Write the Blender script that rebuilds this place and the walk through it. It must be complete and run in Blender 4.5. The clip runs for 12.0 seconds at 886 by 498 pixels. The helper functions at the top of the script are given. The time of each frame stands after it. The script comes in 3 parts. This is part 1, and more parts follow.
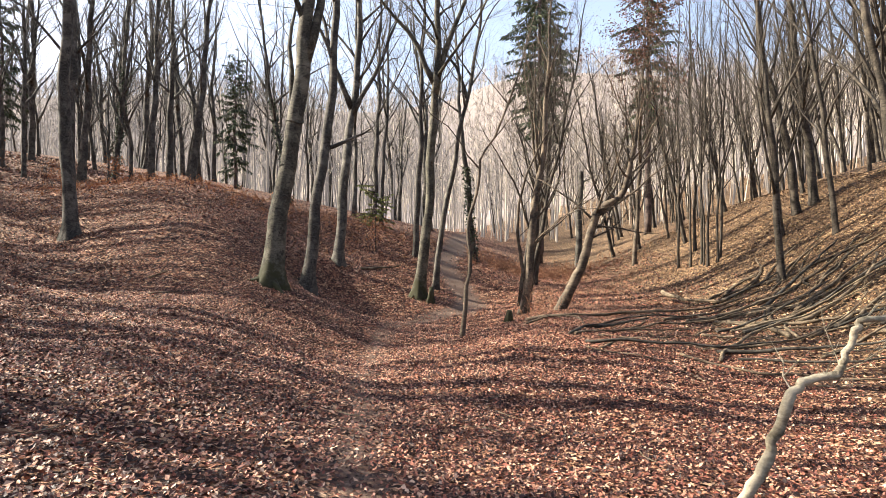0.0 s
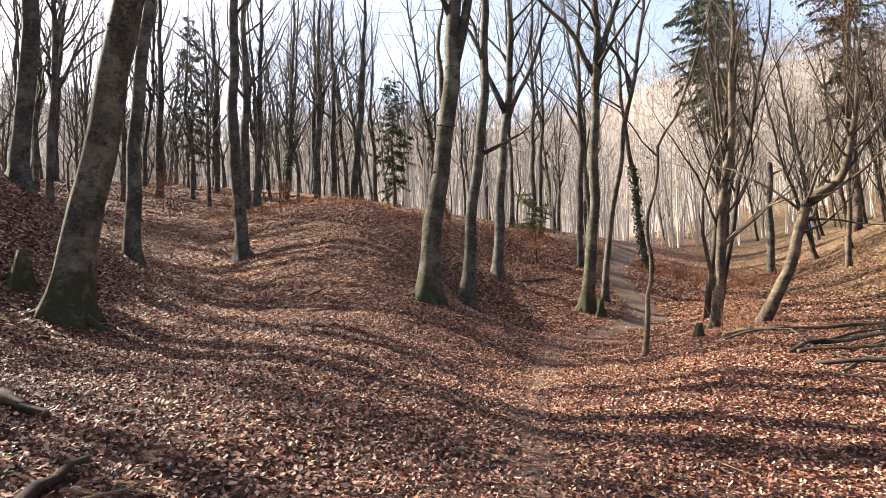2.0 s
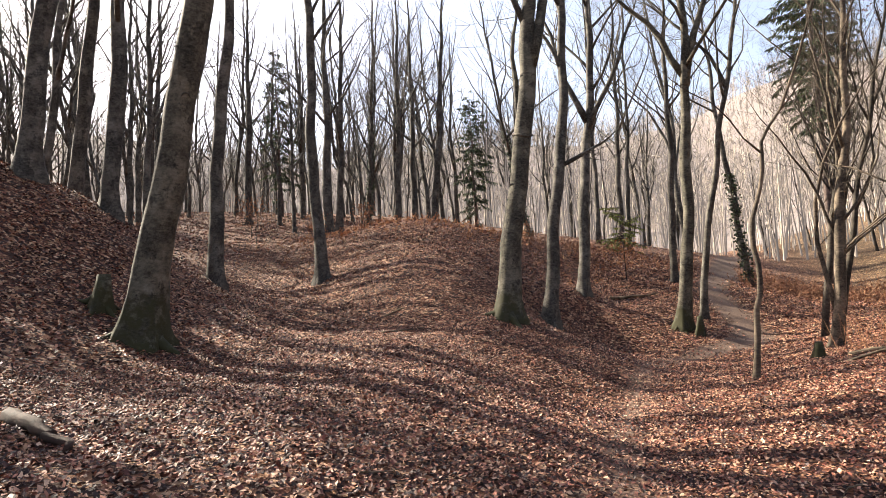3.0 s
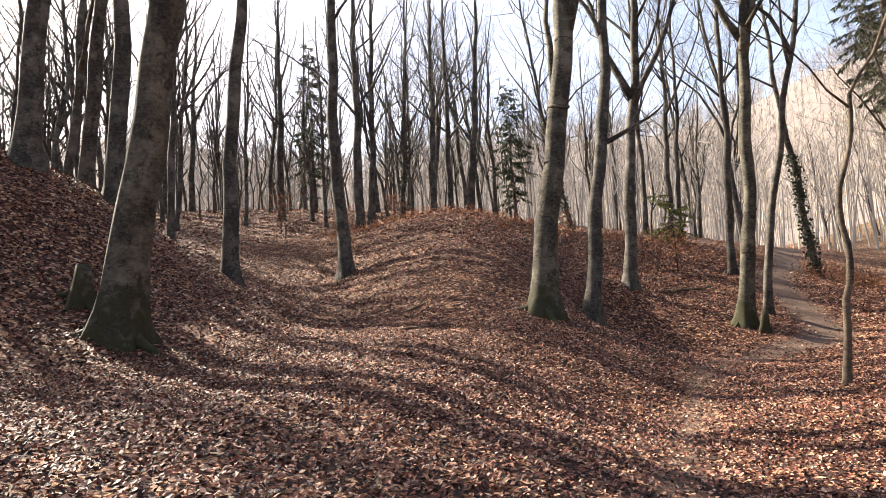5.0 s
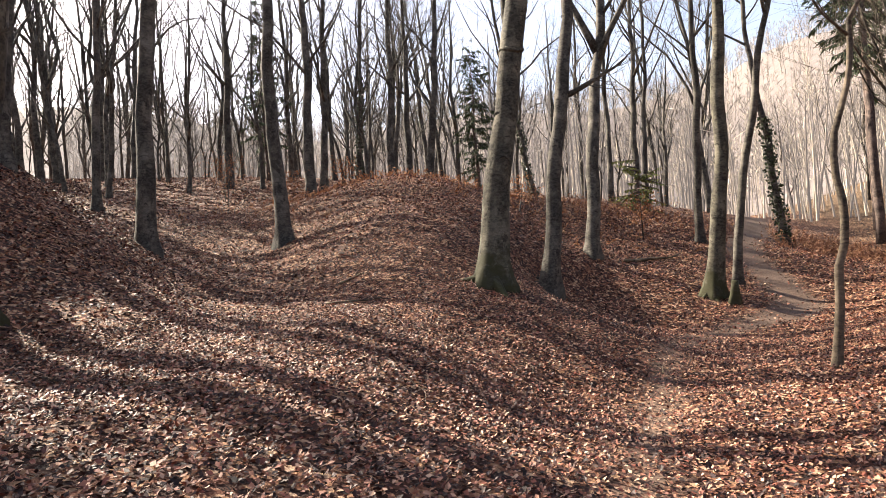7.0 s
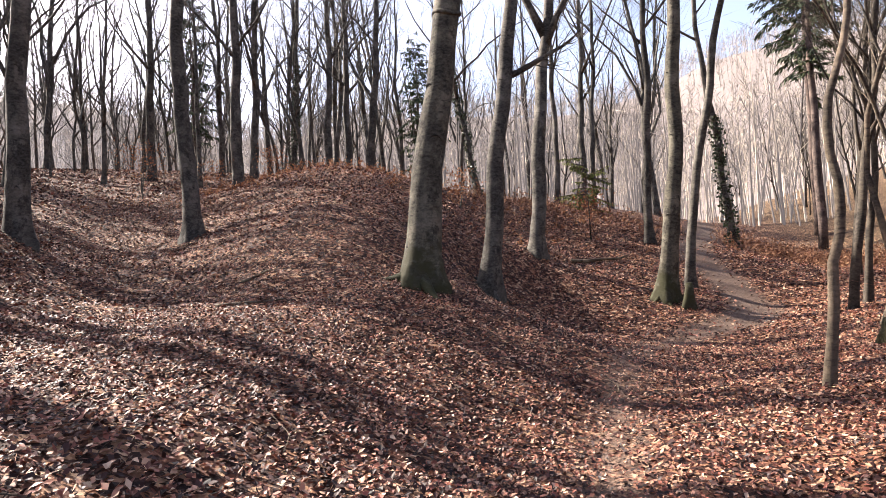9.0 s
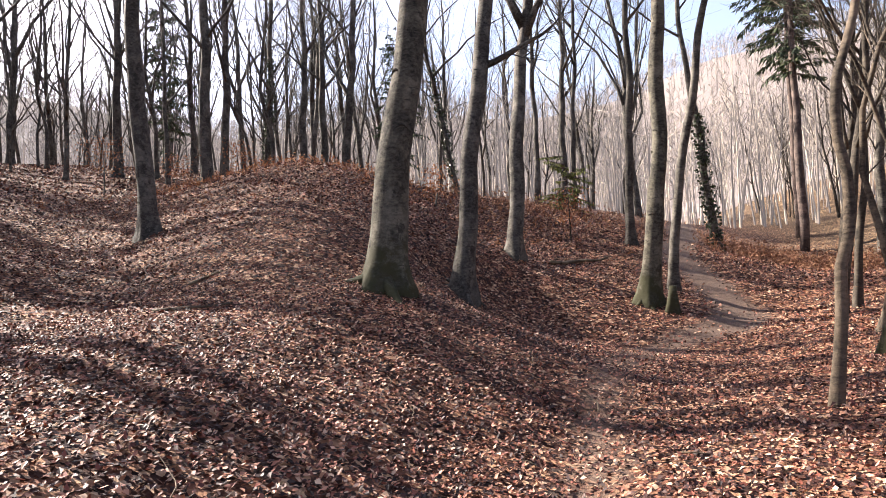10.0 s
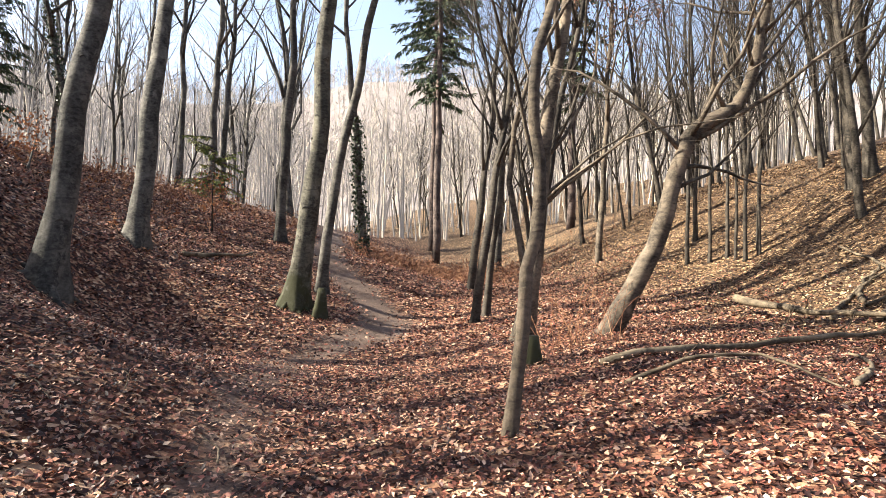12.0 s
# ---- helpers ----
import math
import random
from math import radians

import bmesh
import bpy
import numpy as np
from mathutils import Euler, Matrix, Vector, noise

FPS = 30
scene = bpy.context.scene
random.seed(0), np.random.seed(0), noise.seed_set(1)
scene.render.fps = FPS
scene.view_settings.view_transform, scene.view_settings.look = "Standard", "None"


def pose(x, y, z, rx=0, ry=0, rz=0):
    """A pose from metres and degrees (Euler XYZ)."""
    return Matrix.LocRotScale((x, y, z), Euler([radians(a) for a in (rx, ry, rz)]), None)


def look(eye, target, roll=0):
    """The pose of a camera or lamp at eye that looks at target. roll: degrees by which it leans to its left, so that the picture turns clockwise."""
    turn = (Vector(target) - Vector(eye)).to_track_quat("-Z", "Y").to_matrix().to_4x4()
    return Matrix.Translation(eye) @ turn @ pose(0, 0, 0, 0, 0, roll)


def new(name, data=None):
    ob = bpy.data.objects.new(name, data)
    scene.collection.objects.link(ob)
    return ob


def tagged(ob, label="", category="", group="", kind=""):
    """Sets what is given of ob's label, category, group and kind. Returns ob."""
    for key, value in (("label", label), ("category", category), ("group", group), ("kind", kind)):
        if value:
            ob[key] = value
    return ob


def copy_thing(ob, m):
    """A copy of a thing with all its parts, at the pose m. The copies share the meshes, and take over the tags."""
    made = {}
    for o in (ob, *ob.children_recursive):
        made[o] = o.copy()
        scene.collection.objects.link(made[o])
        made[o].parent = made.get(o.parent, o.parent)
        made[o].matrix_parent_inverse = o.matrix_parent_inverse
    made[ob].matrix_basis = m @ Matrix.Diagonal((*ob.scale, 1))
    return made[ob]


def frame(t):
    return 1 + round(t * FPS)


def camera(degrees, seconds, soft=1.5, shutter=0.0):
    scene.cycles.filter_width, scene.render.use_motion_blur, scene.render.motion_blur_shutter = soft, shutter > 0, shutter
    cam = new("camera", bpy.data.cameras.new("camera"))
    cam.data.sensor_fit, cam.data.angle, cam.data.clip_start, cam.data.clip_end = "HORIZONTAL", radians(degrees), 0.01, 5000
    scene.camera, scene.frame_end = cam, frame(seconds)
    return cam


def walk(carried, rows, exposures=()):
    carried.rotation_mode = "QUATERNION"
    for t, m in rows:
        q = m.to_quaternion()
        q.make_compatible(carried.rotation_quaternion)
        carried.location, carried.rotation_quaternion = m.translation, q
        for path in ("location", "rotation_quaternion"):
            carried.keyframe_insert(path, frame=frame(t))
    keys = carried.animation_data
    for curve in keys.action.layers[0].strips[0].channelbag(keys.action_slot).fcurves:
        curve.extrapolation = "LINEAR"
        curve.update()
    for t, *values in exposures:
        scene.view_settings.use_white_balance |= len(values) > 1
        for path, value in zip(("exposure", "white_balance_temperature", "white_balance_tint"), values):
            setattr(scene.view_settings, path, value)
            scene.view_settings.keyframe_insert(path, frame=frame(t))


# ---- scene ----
cam = camera(70.8, 12.0, soft=0.65)
METRES, EYE, TILT, LEAN, TURN = 12.5, 1.5, 0.0, 0.0, 0.0
ROWS = [
    (0.0, 0.0, 0.0, 0.0, 0.0, 0.0, -0.0),
    (0.5, -0.0079, 0.0375, -0.0041, 4.92, -0.3, 0.79),
    (1.0, -0.014, 0.077, -0.0067, 10.34, -0.14, 1.37),
    (1.5, -0.0189, 0.1137, -0.0103, 12.09, 0.17, 1.79),
    (2.0, -0.0239, 0.1507, -0.0142, 14.55, 1.63, 2.13),
    (2.5, -0.028, 0.1878, -0.0198, 17.57, 2.92, 2.54),
    (3.0, -0.0302, 0.2271, -0.0246, 22.45, 4.04, 3.26),
    (3.5, -0.0342, 0.2657, -0.0272, 24.62, 4.65, 3.45),
    (5.5, -0.0682, 0.426, -0.0444, 26.66, 3.42, 3.74),
    (6.0, -0.0753, 0.4666, -0.0462, 26.55, 1.77, 3.98),
    (6.5, -0.0751, 0.5112, -0.0475, 26.48, 1.67, 4.17),
    (7.0, -0.0745, 0.5571, -0.0498, 23.7, 1.45, 3.86),
    (7.5, -0.0742, 0.6023, -0.0517, 21.05, 1.32, 3.43),
    (9.5, -0.1069, 0.7664, -0.0659, 18.9, 1.5, 3.29),
    (10.0, -0.106, 0.8082, -0.0644, 17.29, 1.47, 3.06),
    (10.5, -0.1102, 0.8516, -0.0663, 7.28, 1.13, 1.71),
    (11.0, -0.1141, 0.8975, -0.0705, 1.9, 0.94, 1.01),
    (11.5, -0.1138, 0.9428, -0.0755, -4.64, 0.89, 0.15),
    (12.0, -0.1119, 0.9852, -0.0779, -14.44, 1.13, -1.13),
]
walk(cam, [(t, pose(0, 0, EYE, TILT, LEAN, TURN) @ pose(METRES * x, METRES * y, METRES * z, 90 + pitch, roll, yaw)) for t, x, y, z, yaw, pitch, roll in ROWS],
     exposures=[(0.0, 2.2, 6550, 12), (3.0, 2.18, 6800, 14), (7.5, 2.18, 6850, 15), (9.5, 2.22, 6350, 20), (10.5, 2.2, 6400, 16), (12.0, 2.3, 6300, 10)])

# ---- daylight ----
SUN_AZ, SUN_EL = 77.0, 33.0          # degrees left of straight ahead, above the horizon
sun_dir = Vector((-math.sin(radians(SUN_AZ)) * math.cos(radians(SUN_EL)), math.cos(radians(SUN_AZ)) * math.cos(radians(SUN_EL)), math.sin(radians(SUN_EL))))
world = bpy.data.worlds.new("world")
scene.world = world
world.use_nodes = True
wt = world.node_tree
sky = wt.nodes.new("ShaderNodeTexSky")
sky.sky_type, sky.sun_disc = "NISHITA", False
sky.sun_elevation, sky.sun_rotation = radians(SUN_EL), radians(-SUN_AZ)
sky.air_density, sky.dust_density, sky.ozone_density = 0.9, 2.5, 0.8
hazy = wt.nodes.new("ShaderNodeHueSaturation")
hazy.inputs["Saturation"].default_value = 0.8
wt.links.new(sky.outputs[0], hazy.inputs["Color"])
wt.links.new(hazy.outputs[0], wt.nodes["Background"].inputs[0])
wt.nodes["Background"].inputs[1].default_value = 0.085
sun = new("sun", bpy.data.lights.new("sun", "SUN"))
sun.data.energy, sun.data.angle, sun.data.color = 5.0, radians(0.6), (1.0, 0.94, 0.78)
sun.matrix_world = look(sun_dir * 100, (0, 0, 0))


# ---- materials ----
def material(name, rough=0.9):
    m = bpy.data.materials.new(name)
    m.use_nodes = True
    t = m.node_tree
    b = t.nodes["Principled BSDF"]
    b.inputs["Roughness"].default_value = rough
    b.inputs["Specular IOR Level"].default_value = 0.25
    return m, t, b


def node(t, kind, values=(), **props):
    n = t.nodes.new(kind)
    for k, v in props.items():
        setattr(n, k, v)
    for k, v in values:
        n.inputs[k].default_value = v
    return n


def ramp(t, fac, stops):
    n = t.nodes.new("ShaderNodeValToRGB")
    while len(n.color_ramp.elements) < len(stops):
        n.color_ramp.elements.new(0.5)
    for e, (p, c) in zip(n.color_ramp.elements, stops):
        e.position, e.color = p, (*c, 1)
    t.links.new(fac, n.inputs[0])
    return n.outputs[0]


def mix(t, fac, a, b, mode="MIX"):
    n = node(t, "ShaderNodeMix", data_type="RGBA", blend_type=mode)
    for sock, v in ((n.inputs[0], fac), (n.inputs[6], a), (n.inputs[7], b)):
        if isinstance(v, (int, float)):
            sock.default_value = v
        elif isinstance(v, tuple):
            sock.default_value = (*v, 1)
        else:
            t.links.new(v, sock)
    return n.outputs[2]


def mapped(t, scale, out="Object"):
    c = t.nodes.new("ShaderNodeTexCoord")
    m = node(t, "ShaderNodeMapping", (("Scale", scale),))
    t.links.new(c.outputs[out], m.inputs[0])
    return m.outputs[0]


def noise_tex(t, vec, scale, detail=4.0, rough=0.6):
    n = node(t, "ShaderNodeTexNoise", (("Scale", scale), ("Detail", detail), ("Roughness", rough)))
    t.links.new(vec, n.inputs["Vector"])
    return n.outputs["Fac"]


def bumped(t, b, height, strength, distance):
    n = node(t, "ShaderNodeBump", (("Strength", strength), ("Distance", distance)))
    t.links.new(height, n.inputs["Height"])
    t.links.new(n.outputs[0], b.inputs["Normal"])


def bark_material(name, pale, mid, dark, moss):
    """Smooth beech bark: grey skin with cross bands, scars and, low on the stem, moss."""
    m, t, b = material(name, 0.85)
    v = mapped(t, (1, 1, 1))
    bands = noise_tex(t, mapped(t, (1.6, 1.6, 1.7)), 1.2, 6, 0.68)
    spots = noise_tex(t, mapped(t, (1, 1, 0.7)), 1.7, 7, 0.72)
    fine = noise_tex(t, mapped(t, (5, 5, 9)), 2.2, 5, 0.7)
    col = ramp(t, bands, [(0.36, dark), (0.47, mid), (0.64, pale)])
    col = mix(t, ramp(t, spots, [(0.51, (0, 0, 0)), (0.56, (1, 1, 1))]), col, tuple(c * 0.33 for c in mid))
    dashes = noise_tex(t, mapped(t, (2.2, 2.2, 13.0)), 1.0, 2, 0.5)
    col = mix(t, ramp(t, dashes, [(0.65, (0, 0, 0)), (0.69, (0.7, 0.7, 0.7))]), col, dark)
    col = mix(t, 0.28, col, ramp(t, fine, [(0.4, dark), (0.6, pale)]))
    sep = t.nodes.new("ShaderNodeSeparateXYZ")
    t.links.new(v, sep.inputs[0])
    low = ramp(t, node_math(t, "MULTIPLY_ADD", bands, 5.0, sep.outputs[2], -2.7), [(0.0, (1, 1, 1)), (0.9, (0, 0, 0))])
    col = mix(t, node_mul(t, low, moss), col, (0.034, 0.033, 0.012))
    info = t.nodes.new("ShaderNodeObjectInfo")
    col = mix(t, 0.5, col, ramp(t, info.outputs["Random"], [(0, (0.62, 0.6, 0.58)), (1, (1, 0.98, 0.94))]), "MULTIPLY")
    t.links.new(col, b.inputs["Base Color"])
    bumped(t, b, mix(t, 0.5, bands, fine), 0.7, 0.03)
    return m


def node_math(t, op, a, scale, c, offset):
    """a * scale + c + offset"""
    n = node(t, "ShaderNodeMath", operation="MULTIPLY_ADD")
    t.links.new(a, n.inputs[0])
    n.inputs[1].default_value = scale
    t.links.new(c, n.inputs[2])
    k = node(t, "ShaderNodeMath", ((1, offset),), operation="ADD")
    t.links.new(n.outputs[0], k.inputs[0])
    return k.outputs[0]


def node_mul(t, a, k):
    n = node(t, "ShaderNodeMath", ((1, k),), operation="MULTIPLY")
    t.links.new(a, n.inputs[0])
    return n.outputs[0]


def leaf_material(name, stops, rough=0.8):
    m, t, b = material(name, rough)
    b.inputs["Specular IOR Level"].default_value = 0.3
    g = t.nodes.new("ShaderNodeNewGeometry")
    col = ramp(t, g.outputs["Random Per Island"], stops)
    patch = noise_tex(t, mapped(t, (1, 1, 1)), 0.6, 3)
    col = mix(t, 0.6, col, ramp(t, patch, [(0.35, (0.62, 0.55, 0.52)), (0.7, (1, 0.92, 0.84))]), "MULTIPLY")
    t.links.new(col, b.inputs["Base Color"])
    return m


beech_bark = bark_material("beech_bark", (0.165, 0.148, 0.125), (0.062, 0.054, 0.044), (0.013, 0.011, 0.009), 0.0)
mossy_bark = bark_material("mossy_beech_bark", (0.165, 0.148, 0.112), (0.062, 0.054, 0.038), (0.012, 0.010, 0.007), 0.95)
scar_bark = bark_material("bark_scar", (0.09, 0.08, 0.065), (0.035, 0.03, 0.024), (0.012, 0.01, 0.008), 0.0)
young_bark = bark_material("young_bark", (0.195, 0.15, 0.108), (0.07, 0.054, 0.039), (0.018, 0.014, 0.01), 0.0)
# darker copy of the young bark; shade of backlit stems put into the colour
backlit_bark = bark_material("backlit_bark", (0.115, 0.092, 0.07), (0.042, 0.034, 0.026), (0.014, 0.011, 0.008), 0.0)
spruce_bark = bark_material("spruce_bark", (0.18, 0.13, 0.11), (0.09, 0.065, 0.058), (0.03, 0.022, 0.02), 0.0)
dead_wood = bark_material("dead_wood", (0.23, 0.175, 0.115), (0.1, 0.074, 0.049), (0.025, 0.018, 0.012), 0.0)
rotten_wood = bark_material("rotten_wood", (0.06, 0.031, 0.02), (0.03, 0.015, 0.01), (0.01, 0.006, 0.004), 0.0)
pale_wood = bark_material("pale_dead_wood", (0.40, 0.35, 0.26), (0.22, 0.185, 0.13), (0.06, 0.048, 0.03), 0.0)
# the near-black tones stand in for shaded gaps between leaves
leaf_litter_mat = leaf_material("beech_leaf", [(0, (0.010, 0.004, 0.003)), (0.45, (0.055, 0.018, 0.013)), (0.64, (0.26, 0.084, 0.054)), (0.85, (0.45, 0.24, 0.155)), (1, (0.62, 0.44, 0.31))], 0.6)
# leaves of the slope, their straw tones carrying the sunlight
sunlit_leaf = leaf_material("sunlit_leaf", [(0, (0.02, 0.011, 0.006)), (0.45, (0.07, 0.036, 0.018)), (0.7, (0.19, 0.105, 0.052)), (0.9, (0.34, 0.23, 0.125)), (1, (0.5, 0.39, 0.25))], 0.7)
orange_leaf = leaf_material("withered_leaf", [(0, (0.20, 0.07, 0.025)), (0.6, (0.36, 0.15, 0.06)), (1, (0.5, 0.27, 0.13))])
needle_mat = leaf_material("needles", [(0, (0.022, 0.036, 0.02)), (0.6, (0.045, 0.068, 0.033)), (1, (0.09, 0.105, 0.042))])
bright_needles = leaf_material("bright_needles", [(0, (0.07, 0.09, 0.022)), (0.6, (0.17, 0.20, 0.05)), (1, (0.30, 0.30, 0.09))])
ivy_leaf = leaf_material("ivy_leaf", [(0, (0.015, 0.025, 0.012)), (1, (0.05, 0.07, 0.025))], 0.4)
brown_leaf = leaf_material("brown_leaf", [(0, (0.05, 0.022, 0.014)), (0.6, (0.11, 0.05, 0.03)), (1, (0.2, 0.1, 0.06))])
bracken_mat = leaf_material("dead_bracken", [(0, (0.12, 0.05, 0.03)), (0.6, (0.24, 0.11, 0.06)), (1, (0.38, 0.22, 0.12))], 0.8)

# distant stems; the pale tones stand in for sunlit, hazy wood
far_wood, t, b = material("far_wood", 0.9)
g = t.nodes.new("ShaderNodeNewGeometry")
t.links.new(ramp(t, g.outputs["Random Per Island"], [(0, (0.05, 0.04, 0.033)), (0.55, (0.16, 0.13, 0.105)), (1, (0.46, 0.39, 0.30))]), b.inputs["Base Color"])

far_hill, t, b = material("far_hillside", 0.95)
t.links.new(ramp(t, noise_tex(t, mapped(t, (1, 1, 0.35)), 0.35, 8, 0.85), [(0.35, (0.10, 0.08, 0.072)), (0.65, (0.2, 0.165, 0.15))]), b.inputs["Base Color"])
for m, glow in ((far_hill, 0.034), (far_wood, 0.034)):      # haze of the distance, put into both materials as a faint glow
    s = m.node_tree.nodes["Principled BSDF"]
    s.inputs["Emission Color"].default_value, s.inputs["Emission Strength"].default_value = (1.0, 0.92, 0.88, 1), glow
earth, t, b = material("leafy_earth", 0.9)
v = mapped(t, (1, 1, 1))
cells = node(t, "ShaderNodeTexVoronoi", (("Scale", 15.0), ("Randomness", 1.0)))
warp = node(t, "ShaderNodeTexNoise", (("Scale", 9.0), ("Detail", 2.0)))
t.links.new(v, warp.inputs["Vector"])
t.links.new(mix(t, 0.12, v, warp.outputs["Color"], "ADD"), cells.inputs["Vector"])
sepc = t.nodes.new("ShaderNodeSeparateColor")
t.links.new(cells.outputs["Color"], sepc.inputs[0])
# darkest cells: shade beneath the leaves, put into the colour
leafcol = ramp(t, sepc.outputs[0], [(0, (0.012, 0.005, 0.004)), (0.45, (0.065, 0.024, 0.014)), (0.7, (0.21, 0.088, 0.052)), (0.9, (0.37, 0.22, 0.13)), (1, (0.60, 0.42, 0.28))])
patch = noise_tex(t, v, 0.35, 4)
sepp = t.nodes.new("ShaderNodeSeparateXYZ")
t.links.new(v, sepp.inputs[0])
# towards the right slope, sunlight is mixed into the colour as straw
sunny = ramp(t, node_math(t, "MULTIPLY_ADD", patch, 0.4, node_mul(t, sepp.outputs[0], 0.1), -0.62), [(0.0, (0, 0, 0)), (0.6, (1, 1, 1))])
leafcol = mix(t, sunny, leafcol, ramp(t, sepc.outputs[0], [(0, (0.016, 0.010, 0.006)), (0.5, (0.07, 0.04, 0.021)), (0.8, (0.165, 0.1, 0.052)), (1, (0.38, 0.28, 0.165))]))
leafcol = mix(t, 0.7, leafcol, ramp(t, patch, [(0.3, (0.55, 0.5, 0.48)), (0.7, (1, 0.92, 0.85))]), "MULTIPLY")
grit = noise_tex(t, v, 22.0, 6, 0.75)
soilcol = ramp(t, grit, [(0.3, (0.055, 0.034, 0.025)), (0.55, (0.135, 0.088, 0.064)), (0.8, (0.28, 0.195, 0.145))])
att = node(t, "ShaderNodeAttribute", attribute_name="soil")
ragged = node_math(t, "MULTIPLY_ADD", noise_tex(t, v, 5.0, 5, 0.7), 1.6, att.outputs["Fac"], -0.85)
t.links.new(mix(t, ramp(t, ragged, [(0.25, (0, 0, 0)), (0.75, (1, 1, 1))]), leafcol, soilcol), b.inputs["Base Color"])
bumped(t, b, mix(t, 0.5, cells.outputs["Distance"], grit), 0.9, 0.04)


# ---- the lie of the land ----
LEFT_KNOLLS = [(-0.09, -10.5, 25, 4, 4), (2.21, -14, 30, 5, 5), (-1.03, -15.5, 11.5, 4, 4), (2.28, -24, 8, 9, 9), (-0.67, -6, 20, 2.5, 3),
               (-1.45, -5, 31, 3.5, 3.5), (-2.06, -9, 12, 4, 6), (-0.13, -2, 28, 2, 2.5), (-1.79, -20, 27, 6, 5), (-1.09, -32, 36, 10, 10),
               (2.55, -30, 65, 20, 20), (3.63, -55, 40, 22, 30), (-2.07, -12.5, 19.5, 3, 3), (0.7, -9, 22.5, 3, 2.5), (-1.72, -4.3, 24.5, 2, 2.2),
               (-0.6, -15.5, 13, 2.5, 2.5), (1.9, -18, 14, 4, 4), (-0.47, -3.2, 15.5, 1.5, 2), (-1.86, -17, 24, 3.5, 3.5)]
RIGHT_KNOLLS = [(0.08, 18, 18, 7, 12), (0.26, 26, 34, 10, 12), (-2.72, 10, 24, 5, 8), (-0.18, 1, 16, 4, 7), (-1.33, 1, 25, 3, 5),
                (1.3, 2, 52, 12, 14), (-4.64, 25, 60, 20, 20), (-0.53, 0, 4, 5, 5), (-2.01, 8, 10, 5, 6), (-1.32, 5, 36, 5, 6),
                (2.2, 50, 40, 22, 30), (-0.58, 25, -5, 14, 14), (-2.26, 8, 46, 5, 7), (-1.38, -1, 20, 2.5, 5), (-0.66, -1.7, 13, 2, 3.5),
                (-0.51, 0, 8, 2.5, 3.5), (-0.56, 2.5, 29, 1.8, 2.5)]


def smooth(e0, e1, v):
    u = np.clip((v - e0) / (e1 - e0), 0, 1)
    return u * u * (3 - 2 * u)


def land(x, y):
    x, y = np.asarray(x, float), np.asarray(y, float)
    a, b = np.logaddexp(0, (x - 8) / 3), np.logaddexp(0, (-x - 6) / 4)
    z = 0.42 + 2.28 * np.clip(y, -40, 80) / 50 + 1.24 * a / (1 + a / 15) + 0.56 * b / (1 + b / 15)
    for k, cx, cy, sx, sy in LEFT_KNOLLS + RIGHT_KNOLLS:
        z = z + k * np.exp(-((x - cx) / sx) ** 2 / 2 - ((y - cy) / sy) ** 2 / 2)
    far = smooth(100, 430, np.hypot(x * np.where(x < 0, 1, 0.8), y) * np.where(y > 0, 1, 0.4))
    return z + far * (85 + 8 * np.sin(x / 71 + 1) + 6 * np.sin(x / 33.0 + y / 60))


def rough_land(x, y):
    """The land with its small humps and hollows."""
    near = 1 - smooth(30, 60, np.hypot(x, y - 15))
    return land(x, y) + near * (0.05 * np.sin(x * 1.7 + 0.6 * y) * np.sin(y * 1.3 - 0.4 * x) + 0.025 * np.sin(3.9 * x - 2.1 * y) * np.sin(3.1 * y + x))


PATH_Y = (-20, 0, 5, 9, 13, 18, 20.5, 23.4, 26.7, 28.5, 31, 33, 35.2, 39.2, 45, 60)
PATH_X = (0, -0.1, -0.7, -1.2, -1.7, -1.85, -1.8, -1.1, 0.9, 1.3, 0.8, 0.2, 0.0, 0.7, 1.0, 2.0)


def path_gap(x, y):
    return np.abs(x - np.interp(y, PATH_Y, PATH_X))


def trodden(x, y):
    """How far the ground is worn bare by feet."""
    return np.exp(-(path_gap(x, y) / (0.42 + 0.38 * smooth(18, 27, y))) ** 2) * (0.68 + 0.52 * smooth(22, 28, y)) * (1 - smooth(60, 75, y))


def spread(lo, fine_lo, fine_hi, hi, step, grow=1.09):
    mid = list(np.arange(fine_lo, fine_hi + step / 2, step))
    up, down, s = [], [], step
    while (up[-1] if up else fine_hi) < hi:
        s *= grow
        up.append((up[-1] if up else fine_hi) + s)
        down.append((down[-1] if down else fine_lo) - s)
    return np.array([d for d in down[::-1] if d > lo] + mid + up)


def build_mesh(name, verts, faces, mat, parent=None, smooth_shade=True):
    me = bpy.data.meshes.new(name)
    me.from_pydata(verts, [], faces)
    me.materials.append(mat)
    if smooth_shade:
        me.shade_smooth()
    ob = new(name, me)
    if parent:
        ob.parent = parent
    return ob


gx, gy = spread(-1500, -16, 14, 1500, 0.25), spread(-700, 0, 36, 1700, 0.25)
GX, GY = np.meshgrid(gx, gy)
GZ = rough_land(GX, GY)
worn = trodden(GX, GY)
GZ = GZ - 0.06 * worn
nx = len(gx)
idx = np.arange(len(gx) * len(gy)).reshape(len(gy), nx)
quads = np.stack([idx[:-1, :-1], idx[:-1, 1:], idx[1:, 1:], idx[1:, :-1]], -1).reshape(-1, 4)
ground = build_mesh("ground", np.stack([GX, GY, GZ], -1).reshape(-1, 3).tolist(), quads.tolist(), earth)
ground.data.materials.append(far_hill)
